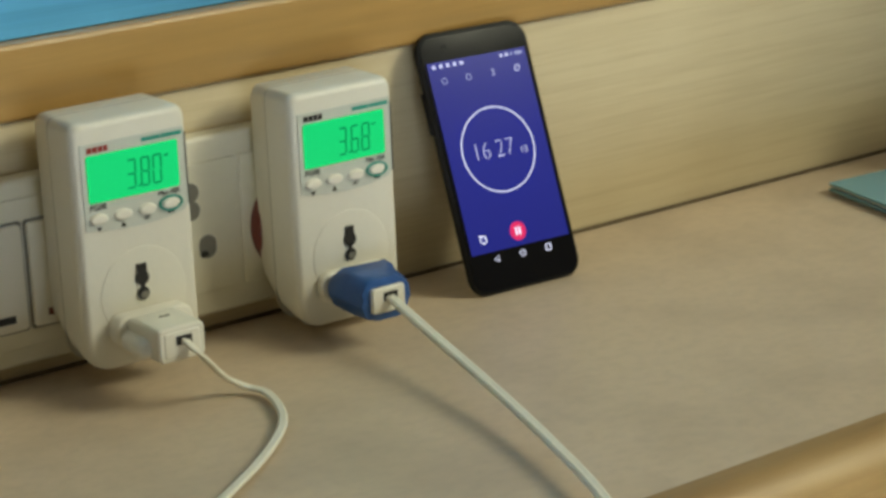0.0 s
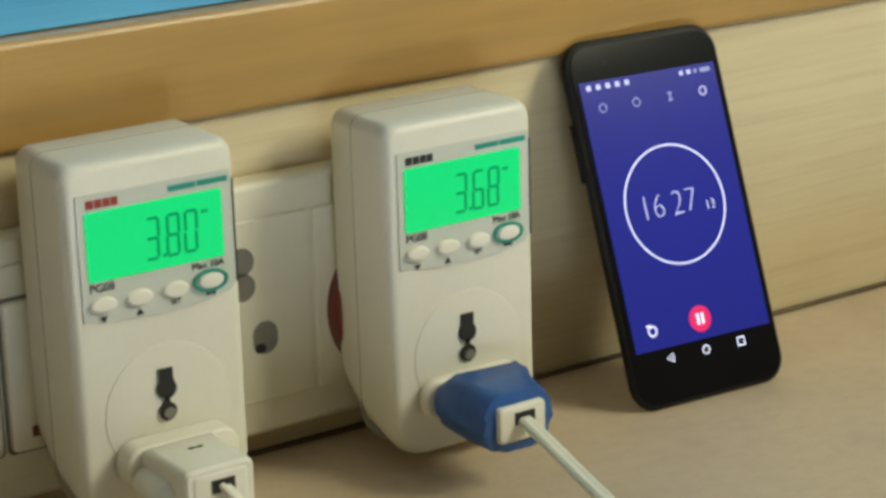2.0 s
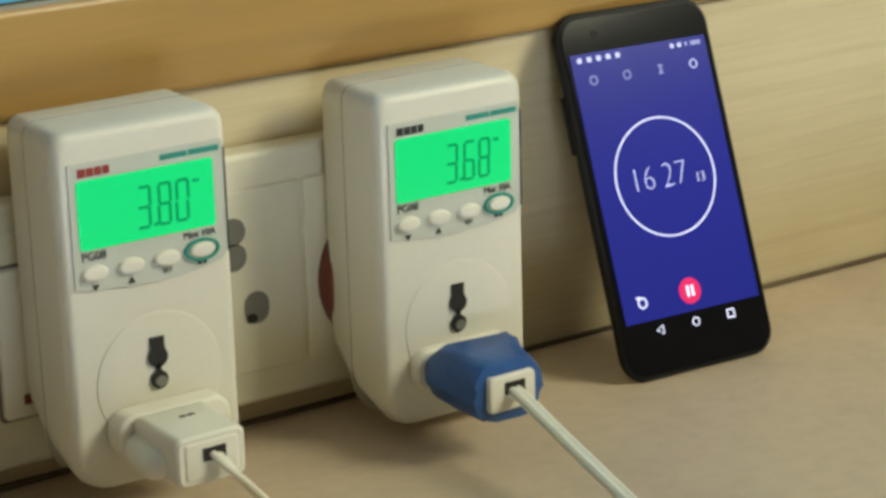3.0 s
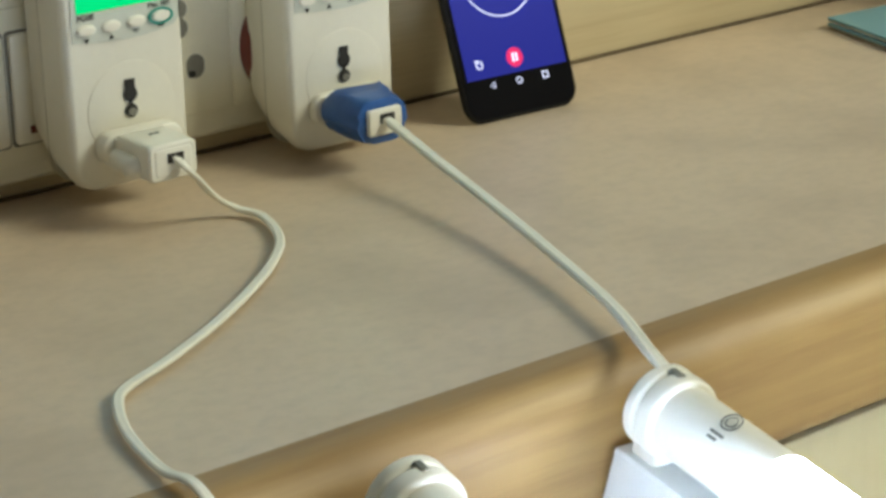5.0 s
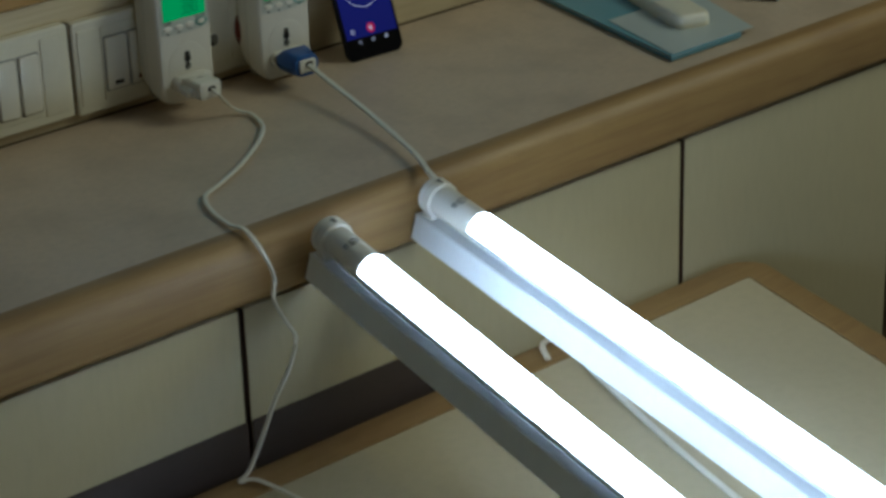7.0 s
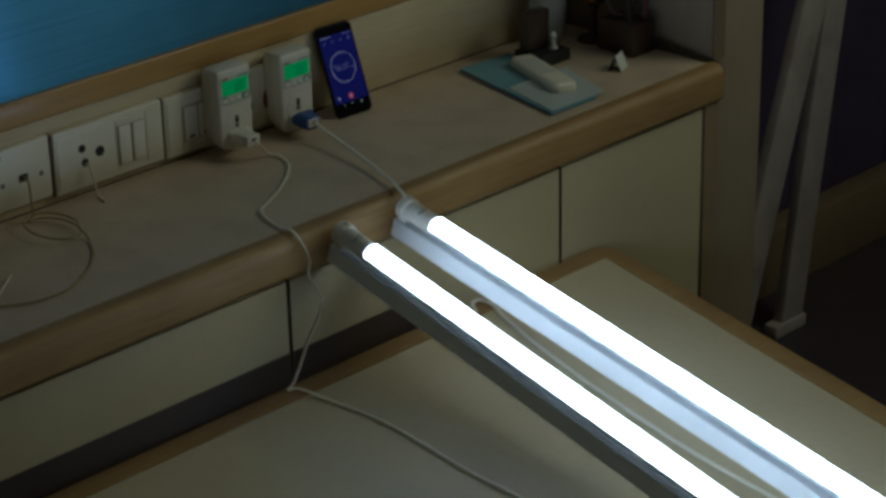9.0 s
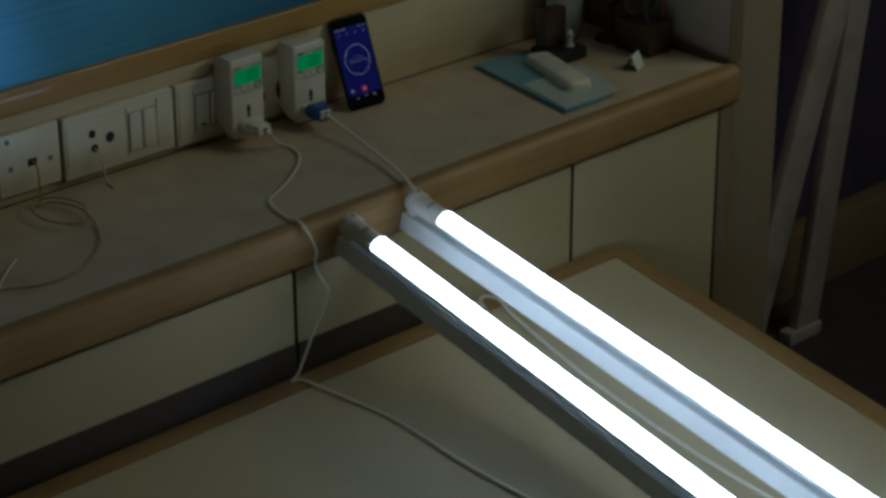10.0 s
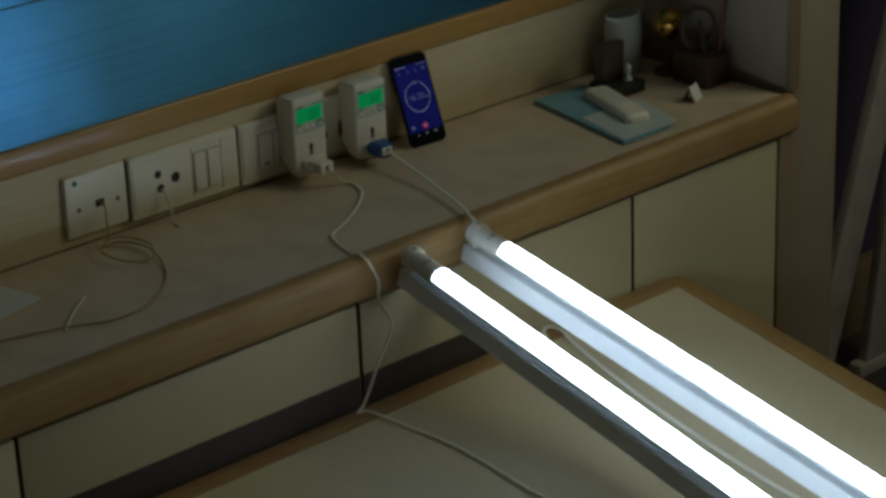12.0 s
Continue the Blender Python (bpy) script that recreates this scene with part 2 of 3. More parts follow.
def thing(name, at=(0, 0, 0), label="", category="", group="", kind="", turn=None):
    ob = new(name)
    ob.empty_display_size = 0.02
    ob.matrix_world = turn if turn is not None else Matrix.Translation(at)
    return tagged(ob, label, category, group, kind)


def part(name, bm, mat, parent=None, label="", smooth=True, **tags):
    """One mesh object from a bmesh, under its thing where one is given."""
    me = bpy.data.meshes.new(name)
    bm.to_mesh(me)
    bm.free()
    me.materials.append(M[mat])
    if smooth:
        for p in me.polygons:
            p.use_smooth = True
        me.set_sharp_from_angle(angle=radians(38))
    ob = new(name, me)
    if parent is not None:
        ob.parent = parent
    return tagged(ob, label, **tags)


def lettering(name, words, size, at, mat, parent, squeeze=1.0, thin=0.0):
    """Raised letters in the x-z plane, facing -y, centred at a place."""
    cu = bpy.data.curves.new(name, "FONT")
    cu.body, cu.size, cu.extrude = words, size, 0.00012
    cu.offset = thin
    cu.align_x, cu.align_y = "CENTER", "CENTER"
    cu.resolution_u = 3
    tmp = bpy.data.objects.new("letters", cu)
    scene.collection.objects.link(tmp)
    dg = bpy.context.evaluated_depsgraph_get()
    me = bpy.data.meshes.new_from_object(tmp.evaluated_get(dg))
    bpy.data.objects.remove(tmp)
    me.transform(Matrix.Translation(at) @ Matrix.Rotation(radians(90), 4, "X") @ Matrix.Diagonal((squeeze, 1, 1, 1)))
    me.materials.clear()
    me.materials.append(M[mat])
    ob = new(name, me)
    ob.parent = parent
    return ob


# ---------------------------------------------------------------- setting
X_LEFT, X_END = -3.3, 0.512
part("floor", box2((-3.6, -4.2, -1.0), (3.2, 1.1, -0.95)), "floor", None, "dark floor of the room", category="floor", kind="structure")
part("ceiling", box2((-3.6, -4.2, 1.75), (3.2, 1.1, 1.82)), "wall", None, "plain plastered ceiling", category="ceiling", kind="structure")
part("wall_north", box2((-3.6, 0.006, -0.95), (0.80, 0.16, 1.75)), "wall", None, "plain plastered wall behind the counter", category="wall", kind="structure")
part("wall_west", box2((-3.6, -4.0, -0.95), (-3.45, 0.006, 1.75)), "wall", None, "plain plastered side wall", category="wall", kind="structure")
part("wall_south", box2((-3.6, -4.2, -0.95), (3.2, -4.0, 1.75)), "wall", None, "plain plastered wall facing the counter", category="wall", kind="structure")
part("wall_back", box2((0.64, 0.95, -0.95), (3.2, 1.10, 1.75)), "wall", None, "plain wall at the end of the passage", category="wall", kind="structure")
part("wall_passage", box2((0.64, 0.161, -0.95), (0.80, 0.95, 1.75)), "wall", None, "plain side wall of the passage", category="wall", kind="structure")
part("wall_east", box2((3.05, -4.0, -0.95), (3.2, 0.95, 1.75)), "wall", None, "plain plastered side wall", category="wall", kind="structure")

ob = part("backsplash", box2((X_LEFT, -0.010, -0.02), (X_END, 0.006, 0.1245), 0.0012), "splash", None,
          "pale wood-grain laminate strip behind the counter", category="backsplash", kind="structure")
ob = part("trim", box2((X_LEFT, -0.014, 0.1247), (X_END, 0.006, 0.161), 0.003, 3), "trim", None,
          "ochre wooden rail under the blue board", category="wooden rail", kind="structure")
part("wall_panel", box2((X_LEFT, -0.006, 0.1612), (X_END, 0.005, 0.80), 0.001), "board", None,
     "glossy blue board above the wooden rail", category="blue board", kind="structure")

part("board_joint", box2((X_LEFT, -0.0068, 0.3485), (X_END, -0.0061, 0.3500)), "gap", None, "thin dark joint across the blue board", category="joint", kind="structure")
part("joint", box2((X_LEFT, -0.0122, 0.0002), (X_END, -0.0101, 0.0016)), "joint", None, "dark grimy joint along the back of the counter", category="joint", kind="structure")
# counter: laminate top, round wooden nosing, carcass and doors under it
part("countertop", box2((X_LEFT, -0.3120, -0.022), (X_END, -0.0102, 0.0)), "top", None,
     "beige laminate counter with faint stains", category="countertop", kind="structure")


def nosing_profile():
    pts = [(-0.3122, 0.0004)]
    for i in range(7):
        a = radians(90 - 84 * i / 6)
        pts.append((-0.3190 - 0.0180 * math.cos(a), -0.0190 + 0.0194 * math.sin(a)))
    for i in range(6):
        a = radians(-6 - 80 * i / 5)
        pts.append((-0.3275 - 0.0105 * math.cos(a), -0.0490 + 0.0105 * math.sin(a)))
    return pts + [(-0.3122, -0.0595)]


part("nosing", loft([[(x, y, z) for y, z in nosing_profile()] for x in (X_LEFT, X_END + 0.012)]), "nosing", None,
     "rounded brown wooden edge of the counter", category="counter edge", kind="structure")
part("carcass", box2((X_LEFT, -0.300, -0.95), (X_END, -0.02, -0.0225)), "gap", None, "dark inside of the cabinet row under the counter",
     category="cabinet carcass", kind="structure")
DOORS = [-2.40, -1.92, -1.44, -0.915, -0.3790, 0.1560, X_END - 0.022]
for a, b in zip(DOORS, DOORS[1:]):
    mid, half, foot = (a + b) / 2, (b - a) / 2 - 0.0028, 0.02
    short = "tall cream laminate cabinet door under the counter" if a > 0 else "cream laminate cabinet door, its lower shade made as a dark strip"
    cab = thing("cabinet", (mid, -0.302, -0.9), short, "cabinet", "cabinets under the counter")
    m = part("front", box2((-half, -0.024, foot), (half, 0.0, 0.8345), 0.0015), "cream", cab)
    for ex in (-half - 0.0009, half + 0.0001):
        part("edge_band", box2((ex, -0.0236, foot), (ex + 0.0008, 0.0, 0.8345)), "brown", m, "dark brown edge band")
    if a < 0:  # shade low on the doors, made as a thin dark strip
        part("lower_strip", box2((-half, -0.0262, foot), (min(half, -0.130 - mid), -0.0242, 0.7300), 0.0006), "door_shade", cab, "dark strip standing in for shade on the lower door")
part("cabinet_side", box2((X_END - 0.021, -0.328, -0.95), (X_END + 0.010, -0.3005, -0.0595), 0.001), "strip", None,
     "brown wooden edge strip beside the last cabinet door", category="edge strip", kind="structure")

# tall cupboard at the end of the counter
cup = thing("tall_cupboard", (0.64, -0.16, -0.95), "tall taupe laminate cupboard side with a wooden edge strip", "cupboard")
part("body", box2((-0.108, -0.150, 0.0), (0.015, 0.16, 2.70), 0.001), "taupe", cup)
part("edge_strip", box2((-0.116, -0.158, 0.952), (-0.092, -0.1505, 2.70), 0.001), "strip", cup, "brown wooden edge strip")

# ---------------------------------------------------------------- lower desk
def desk_outline(grow):
    # back left, back right with its corner, then the slanting right side
    pts = [(-1.75 - grow, -0.376 + grow)]
    r = 0.004 + grow
    for i in range(9):
        a = radians(90 - 75 * i / 8)
        pts.append((0.196 + r * math.cos(a), -0.380 + r * math.sin(a)))
    pts += [(-0.190 + grow, -1.90 - grow), (-1.75 - grow, -1.90 - grow)]
    return pts


DESK_Z = -0.210
desk = thing("desk", (0, 0, DESK_Z), "low desk with a pale laminate top and a rounded wooden rim", "desk")
part("desktop", loft([[(x, y, -0.025) for x, y in desk_outline(0.0)], [(x, y, 0.0) for x, y in desk_outline(0.0)]]), "desk", desk)
inner, outer = desk_outline(0.001), desk_outline(0.045)
bm = bmesh.new()
rows = []
for (ix_, iy_), (ox, oy) in zip(inner, outer):
    mx, my = (ix_ + 3 * ox) / 4, (iy_ + 3 * oy) / 4
    rows.append([bm.verts.new(p) for p in ((ix_, iy_, -0.03), (ix_, iy_, 0.001), (mx, my, 0.002), ((mx + 2 * ox) / 3, (my + 2 * oy) / 3, -0.003), (ox, oy, -0.014), (ox, oy, -0.03))])
for a, b in zip(rows, rows[1:] + rows[:1]):
    for i in range(6):
        bm.faces.new((a[i], b[i], b[(i + 1) % 6], a[(i + 1) % 6]))
bmesh.ops.recalc_face_normals(bm, faces=bm.faces)
part("rim", bm, "nosing", desk, "rounded brown wooden rim")
for x, y in ((-1.68, -0.46), (0.02, -0.50), (-1.68, -1.83), (-0.26, -1.83)):
    part("leg", box2((x - 0.025, y - 0.025, -0.74), (x + 0.025, y + 0.025, -0.026), 0.003), "nosing", desk)

# ---------------------------------------------------------------- switch plates on the backsplash
YB = -0.0102


def hole(parent, x, z, r, y, name="pin_hole"):
    part(name, disc(r, y, y - 0.0004, x, z, 20), "hole", parent)


def plate(x0, x1, z0, z1, label, depth=0.010):
    ob = thing("switch_plate", ((x0 + x1) / 2, YB, (z0 + z1) / 2), label, "switch plate", "plates on the backsplash")
    w, h = x1 - x0, z1 - z0
    part("frame", slab(rounded(w, h, 0.004), 0.0, -depth, 0.0025), "plate", ob)
    return ob, w, h


def module(ob, x0, x1, h, y, name="module"):
    part(name, slab(rounded(x1 - x0, h, 0.0012, (x0 + x1) / 2), y, y - 0.0012, 0.0006), "plate", ob)


def rocker(ob, x0, x1, z0, z1, y, lamp_on=True, window="red"):
    part("recess", slab(rounded(x1 - x0 + 0.0022, z1 - z0 + 0.0022, 0.002, (x0 + x1) / 2, (z0 + z1) / 2), y, y - 0.0004), "shutter", ob, "thin shadowed gap round a rocker")
    rk = part("rocker_switch", slab(rounded(x1 - x0, z1 - z0, 0.002, (x0 + x1) / 2, (z0 + z1) / 2), y, y - 0.0028, 0.0012), "rocker", ob)
    if lamp_on:
        part("indicator", bm_box((0.0095, 0.0006, 0.0036), ((x0 + x1) / 2, y - 0.0030, z0 + 0.0065), 0.0002, 1), window, rk, "small dark indicator window")


# telephone outlet
pl0, w, h = plate(-0.622, -0.522, 0.015, 0.103, "ivory telephone outlet plate with a wire plugged in", 0.007)
part("jack_slot", bm_box((0.014, 0.0006, 0.010), (0.004, -0.0072, -0.004)), "hole", pl0)
for x in (-0.030, 0.033):
    part("screw", disc(0.0036, -0.007, -0.0078, x, -0.006, 16, edge=0.0004), "shutter", pl0)
part("mark", disc(0.004, -0.007, -0.0074, -0.033, 0.033, 12), "teal", pl0, "small blue printed mark")
# socket with two rocker switches
pl1, w, h = plate(-0.519, -0.333, 0.012, 0.1025, "ivory plate with a round-pin socket and rocker switches")
module(pl1, -0.088, 0.010, 0.070, -0.010)
module(pl1, 0.0115, 0.0605, 0.070, -0.010)
module(pl1, 0.0625, 0.088, 0.074, -0.010)
for x, z, r in ((-0.047, 0.0125, 0.0058), (-0.018, 0.001, 0.0075), (-0.044, -0.0085, 0.0058)):
    hole(pl1, x, z, r, -0.0113)
rocker(pl1, 0.0145, 0.0345, -0.029, 0.026, -0.0112, False)
rocker(pl1, 0.0380, 0.0580, -0.029, 0.026, -0.0112, False)
# two switches
pl2, w, h = plate(-0.3295, -0.2400, 0.010, 0.100, "ivory plate with two rocker switches and indicator windows")
module(pl2, -0.040, -0.016, 0.072, -0.010)
module(pl2, -0.0145, 0.040, 0.072, -0.010)
rocker(pl2, -0.012, 0.0115, -0.0265, 0.0245, -0.0112, True, "hole")
rocker(pl2, 0.0145, 0.0375, -0.0265, 0.0245, -0.0112)
# dark filler strips give the gaps between plates their shadow
for x0, x1, ob in ((0.0935, 0.0955, pl1), (-0.0968, -0.0938, pl1)):
    part("joint_strip", box2((x0, -0.0085, -0.0440), (x1, 0.0, 0.0440)), "joint", ob, "dark strip standing for the shadow gap beside the plate")
# sockets that hold the two meters
pl3, w, h = plate(-0.2375, -0.0860, 0.0110, 0.1020, "ivory plate with two sockets that hold plug-in meters")
module(pl3, -0.072, 0.0065, 0.066, -0.010)
module(pl3, 0.0085, 0.072, 0.066, -0.010)
for x, z in ((-0.0205, 0.0190), (-0.0205, 0.0100)):
    part("pin_hole", disc(0.0050, -0.0112, -0.0116, x, z, 20), "shutter", pl3)
pin = part("pin_hole", slab(rounded(0.0095, 0.0115, 0.0045, -0.0125, -0.0095), -0.0112, -0.0116), "shutter", pl3, "grey shuttered pin hole")
part("slit", disc(0.0022, -0.0116, -0.0119, -0.0148, -0.0130, 14, 0.0018), "hole", pin)
part("red_edge", disc(0.0285, -0.0112, -0.0190, 0.0410, -0.006, 40, edge=0.002), "red", pl3, "dark red adaptor edge behind the meter")
part("adaptor", disc(0.0262, -0.0191, -0.036, 0.0425, -0.006, 40, edge=0.003), "plug", pl3)

# ---------------------------------------------------------------- plug-in meters
SEG = {"0": "abcdef", "3": "abcdg", "6": "acdefg", "8": "abcdefg", "9": "abcdfg", "5": "acdfg"}


def lcd_digits(words, x, z, h, y, parent):
    """Seven-segment figures, leaning a little, from x leftmost; one mesh for each figure."""
    w, s = h * 0.30, h * 0.075
    for ch in words:
        if ch == ".":
            part("point", bm_box((s * 1.2, 0.0002, s * 1.2), (x - s * 0.5, y, z + s * 0.4)), "seg", parent)
            x += s * 0.9
            continue
        spots = {"a": (w / 2, h, 1), "g": (w / 2, h / 2, 1), "d": (w / 2, 0, 1), "f": (0, h * 0.75, 0), "b": (w, h * 0.75, 0), "e": (0, h * 0.25, 0), "c": (w, h * 0.25, 0)}
        out = []
        for k in SEG[ch]:
            sx, sz, flat = spots[k]
            size = (w - s * 0.3, 0.0002, s) if flat else (s, 0.0002, h / 2 - s * 0.6)
            out.append(bm_box(size, (x + sx + (sz - h / 2) * 0.05, y, z + sz)))
        part("digit", merge(*out), "seg", parent, "dark display figure")
        x += w + s * 2.4


def bars(spans, z, h, y):
    return merge(*[bm_box((b - a, 0.0002, h), ((a + b) / 2, y, z)) for a, b in spans])


def meter(x, z, reading, ink, label):
    """The front face is at y = -0.0505 from the plate; z is the foot."""
    ob = thing("energy_meter", (x, -0.0100, z), label, "energy meter", "plug-in energy meters")
    W, H = 0.0600, 0.1190
    yb, yf = -0.0115, -0.0505
    zc = H / 2
    rings = []
    for y, dw, dh, dz, rb in ((yb, 0.006, 0.018, 0.006, 0.020), (yb - 0.006, 0.0, 0.010, 0.005, 0.019), (yb - 0.018, 0.0, 0.003, 0.0015, 0.016), (yf + 0.0056, 0.0, 0.0, 0.0, 0.013),
                              (yf + 0.0030, 0.0006, 0.0006, 0.0, 0.013), (yf + 0.0012, 0.0020, 0.0020, 0.0, 0.0125), (yf + 0.0003, 0.0044, 0.0044, 0.0, 0.0118), (yf, 0.0070, 0.0070, 0.0, 0.0110)):
        rings.append([(px, y, pz) for px, pz in rounded(W - dw, H - dh, 0.0050, 0.0, zc + dz, 6, rb)])
    part("housing", loft(rings), "white", ob)
    part("seam", slab(rounded(W + 0.0003, H + 0.0003, 0.0051, 0.0, zc, 6, 0.0145), yf + 0.0215, yf + 0.0210), "seam", ob, "thin seam round the housing")
    # label panel with a bowed foot
    top, x0, x1 = 0.1090, -0.0258, 0.0282
    pan = [(x0, top), (x1 - 0.001, top), (x1, top - 0.004), (x1, 0.0725), (x1 - 0.003, 0.0695)]
    pan += [(x1 - 0.003 - (x1 - 0.003 - x0 - 0.002) * i / 6, 0.0695 - 0.0028 * math.sin(math.pi * (i + 0.6) / 7.2)) for i in range(1, 7)]
    pan += [(x0, 0.0690)]
    pn = part("label_panel", slab(pan, yf + 0.0002, yf - 0.0006, 0.0), "panel", ob, "pale grey label panel")
    part("panel_line", merge(bm_box((0.0004, 0.0004, 0.034), (x1 - 0.0002, yf - 0.0007, 0.0890))), "ink", pn)
    sc = part("display", slab(rounded(0.0472, 0.0222, 0.0012, 0.0002, 0.0925), yf - 0.0006, yf - 0.0010), "lcd", pn, "lit green liquid crystal display")
    lcd_digits(reading, -0.0030, 0.0852, 0.0130, yf - 0.0013, sc)
    part("unit_mark", bars([(0.0163, 0.0172), (0.0176, 0.0185)], 0.0972, 0.0012, yf - 0.0012), "seg", sc)
    part("maker_mark", bars([(-0.0225, -0.0200), (-0.0195, -0.0172), (-0.0167, -0.0145), (-0.0140, -0.0118)], 0.1060, 0.0026, yf - 0.0008), ink, pn, "maker's mark as plain bars")
    part("title_mark", bars([(0.0055, 0.0150), (0.0155, 0.0262)], 0.1064, 0.0018, yf - 0.0008), "teal", pn, "pale teal printed title as plain bars")
    lettering("model_text", "PG08", 0.0040, (-0.0190, yf - 0.0008, 0.0792), "ink", pn, 0.95)
    lettering("rating_text", "Max 10A", 0.0033, (0.0178, yf - 0.0008, 0.0795), "ink", pn, 0.95)
    for i, bx in enumerate((-0.0192, -0.0068, 0.0058, 0.0182)):
        bz = 0.0738 + 0.0004 * (i == 3)
        part("button", disc(0.0046, yf - 0.0006, yf - 0.0022, bx, bz, 24, 0.0026, edge=0.0010), "plug", pn)
    part("button_ring", ring(0.0062, 0.0009, yf - 0.0005, yf - 0.0016, 0.0182, 0.0742, 32, 0.0037), "teal", pn, "teal ring round a button")
    for bx, s in ((-0.0192, -1), (-0.0068, 1)):
        part("arrow_mark", slab([(bx - 0.0013, 0.0690 - s * 0.0009), (bx + 0.0013, 0.0690 - s * 0.0009), (bx, 0.0690 + s * 0.0011)], yf - 0.0007, yf - 0.0010), "ink", pn)
    lettering("button_text", "SET", 0.0022, (0.0058, yf - 0.0008, 0.0697), "ink", pn)
    part("button_mark", bars([(0.0165, 0.0180), (0.0184, 0.0199)], 0.0700, 0.0012, yf - 0.0008), "ink", pn)
    # socket face
    part("socket_disc", disc(0.0222, yf + 0.0004, yf - 0.0003, 0.0010, 0.0345, 48, edge=0.0003), "white", ob)
    key = merge(bm_box((0.0050, 0.0005, 0.0052), (0.0004, yf - 0.0008, 0.0460)), disc(0.0035, yf - 0.0006, yf - 0.0011, 0.0004, 0.0418, 24),
                bm_box((0.0017, 0.0005, 0.0040), (0.0004, yf - 0.00085, 0.0378)))
    slot = part("earth_slot", key, "hole", ob, "dark keyhole-shaped earth slot")
    part("pin_hole", disc(0.0031, yf - 0.0006, yf - 0.00115, 0.0004, 0.0342, 24), "hole", ob)
    part("shutter", disc(0.0021, yf - 0.0011, yf - 0.0014, 0.0010, 0.0336, 18, 0.0018), "shutter", slot, "grey shutter behind a pin hole")
    return ob


meter(-0.2330, 0.0118, "3.80", "redink", "white energy meter, lit green display, white plug in it")
meter(-0.1175, 0.0055, "3.68", "ink", "white energy meter, lit green display, blue-taped plug in it")


# plugs: base flange, tapering body, cable slot
def plug(name, x, z, label, mat, dx, fat=0.0):
    ob = thing(name, (x, -0.0612, z), label, "plug", "plugs in the meters")
    part("flange", slab(rounded(0.0400, 0.0150, 0.0062, 0.0, 0.0), 0.0, -0.0040 if fat else -0.0085, 0.0016), "plug", ob)
    rings = []
    if fat:
        spans = ((-0.0038, 0.0330, 0.0125, 0.0000, 0.0), (-0.0100, 0.0320 + fat, 0.0135 + fat, dx * 0.15, 0.0005), (-0.0200, 0.0270 + fat, 0.0145 + fat, dx * 0.6, 0.0002),
                 (-0.0300, 0.0215 + fat * 1.4, 0.0150 + fat * 1.2, dx, -0.0004), (-0.0338, 0.0205 + fat * 1.2, 0.0145 + fat, dx, -0.0004), (-0.0345, 0.0185, 0.0125, dx, -0.0004))
    else:
        spans = ((-0.0080, 0.0250, 0.0135, dx, 0.0), (-0.0100, 0.0250, 0.0155, dx, 0.0), (-0.0240, 0.0245, 0.0165, dx, -0.0003), (-0.0352, 0.0240, 0.0165, dx, -0.0004), (-0.0362, 0.0222, 0.0148, dx, -0.0004))
    for y, w, h, cx, cz in spans:
        rings.append([(px, y, pz) for px, pz in rounded(w, h, min(h, w) * (0.42 if fat else 0.16), cx, cz, 5)])
    if fat:  # folds and ragged ends of the tape
        rng = random.Random(4)
        rings = [[(px * (1 + rng.uniform(-0.05, 0.06)), y + rng.uniform(-0.0006, 0.0006), pz * (1 + rng.uniform(-0.07, 0.09))) for px, y, pz in r] if 0 < k < len(rings) - 1 else r
                 for k, r in enumerate(rings)]
    part("body", loft(rings), mat, ob)
    end = part("end_face", slab(rounded(0.0188, 0.0126, 0.0016, dx, -0.0004), -0.0300, -0.0366, 0.0008), "plug", ob)
    part("cable_slot", bm_box((0.0078, 0.0006, 0.0042), (dx + 0.0008, -0.0368, 0.0014)), "hole", end)
    return ob


pg1 = plug("white_plug", -0.2318, 0.0318, "small white plug with a thin white cable", "plug", -0.0025)
part("grip", turned(bm_box((0.0110, 0.0240, 0.0100), (0, 0, 0), 0.0048, 5), pose(-0.0145, -0.0170, -0.0030, 0, 0, -8)), "plug", pg1)
part("mark", bars([(-0.0040, -0.0020), (-0.0014, 0.0010)], 0.0, 0.0010, 0.0), "ink", pg1, "tiny printed mark")
pg1.children[-1].matrix_local = pose(0.0000, -0.0190, 0.0081, 90, 0, 0)
plug("taped_plug", -0.1175, 0.0265, "white plug wrapped in blue insulating tape", "blue", -0.0030, 0.0058)


# ---------------------------------------------------------------- telephone leaning on the wall
LEAN = 20.6
PH_W, PH_H, PH_D = 0.0692, 0.1378, 0.0086
ph = thing("smartphone", label="black smartphone showing a blue stopwatch screen, leaning on the backsplash", category="smartphone",
           turn=pose(-0.0110, -0.0680, 0.0006, -LEAN, 0, -3.0))
rings = []
for y, ins in ((0.0086, 0.0075), (0.0070, 0.0030), (0.0045, 0.0006), (0.0025, 0.0), (0.0008, 0.0004), (0.0, 0.0016)):
    rings.append([(px, y, pz) for px, pz in rounded(PH_W - 2 * ins, PH_H - 2 * ins, 0.0095, 0.0, PH_H / 2, 8)])
rings = [[(px, y, pz + (0.0022 * (1 - (px / 0.0346) ** 2) * (1 if pz > 0.12 else 0))) for px, y, pz in r] for r in rings]
part("case", loft(rings), "phone", ph)
part("front_glass", slab(rounded(PH_W - 0.0036, PH_H - 0.0036, 0.0085, 0.0, PH_H / 2, 8), 0.0002, -0.0003), "glass", ph, "black glass front")
part("side_key", bm_box((0.0012, 0.0022, 0.022), (-0.0347, 0.0040, 0.098), 0.0004, 1), "phone", ph)
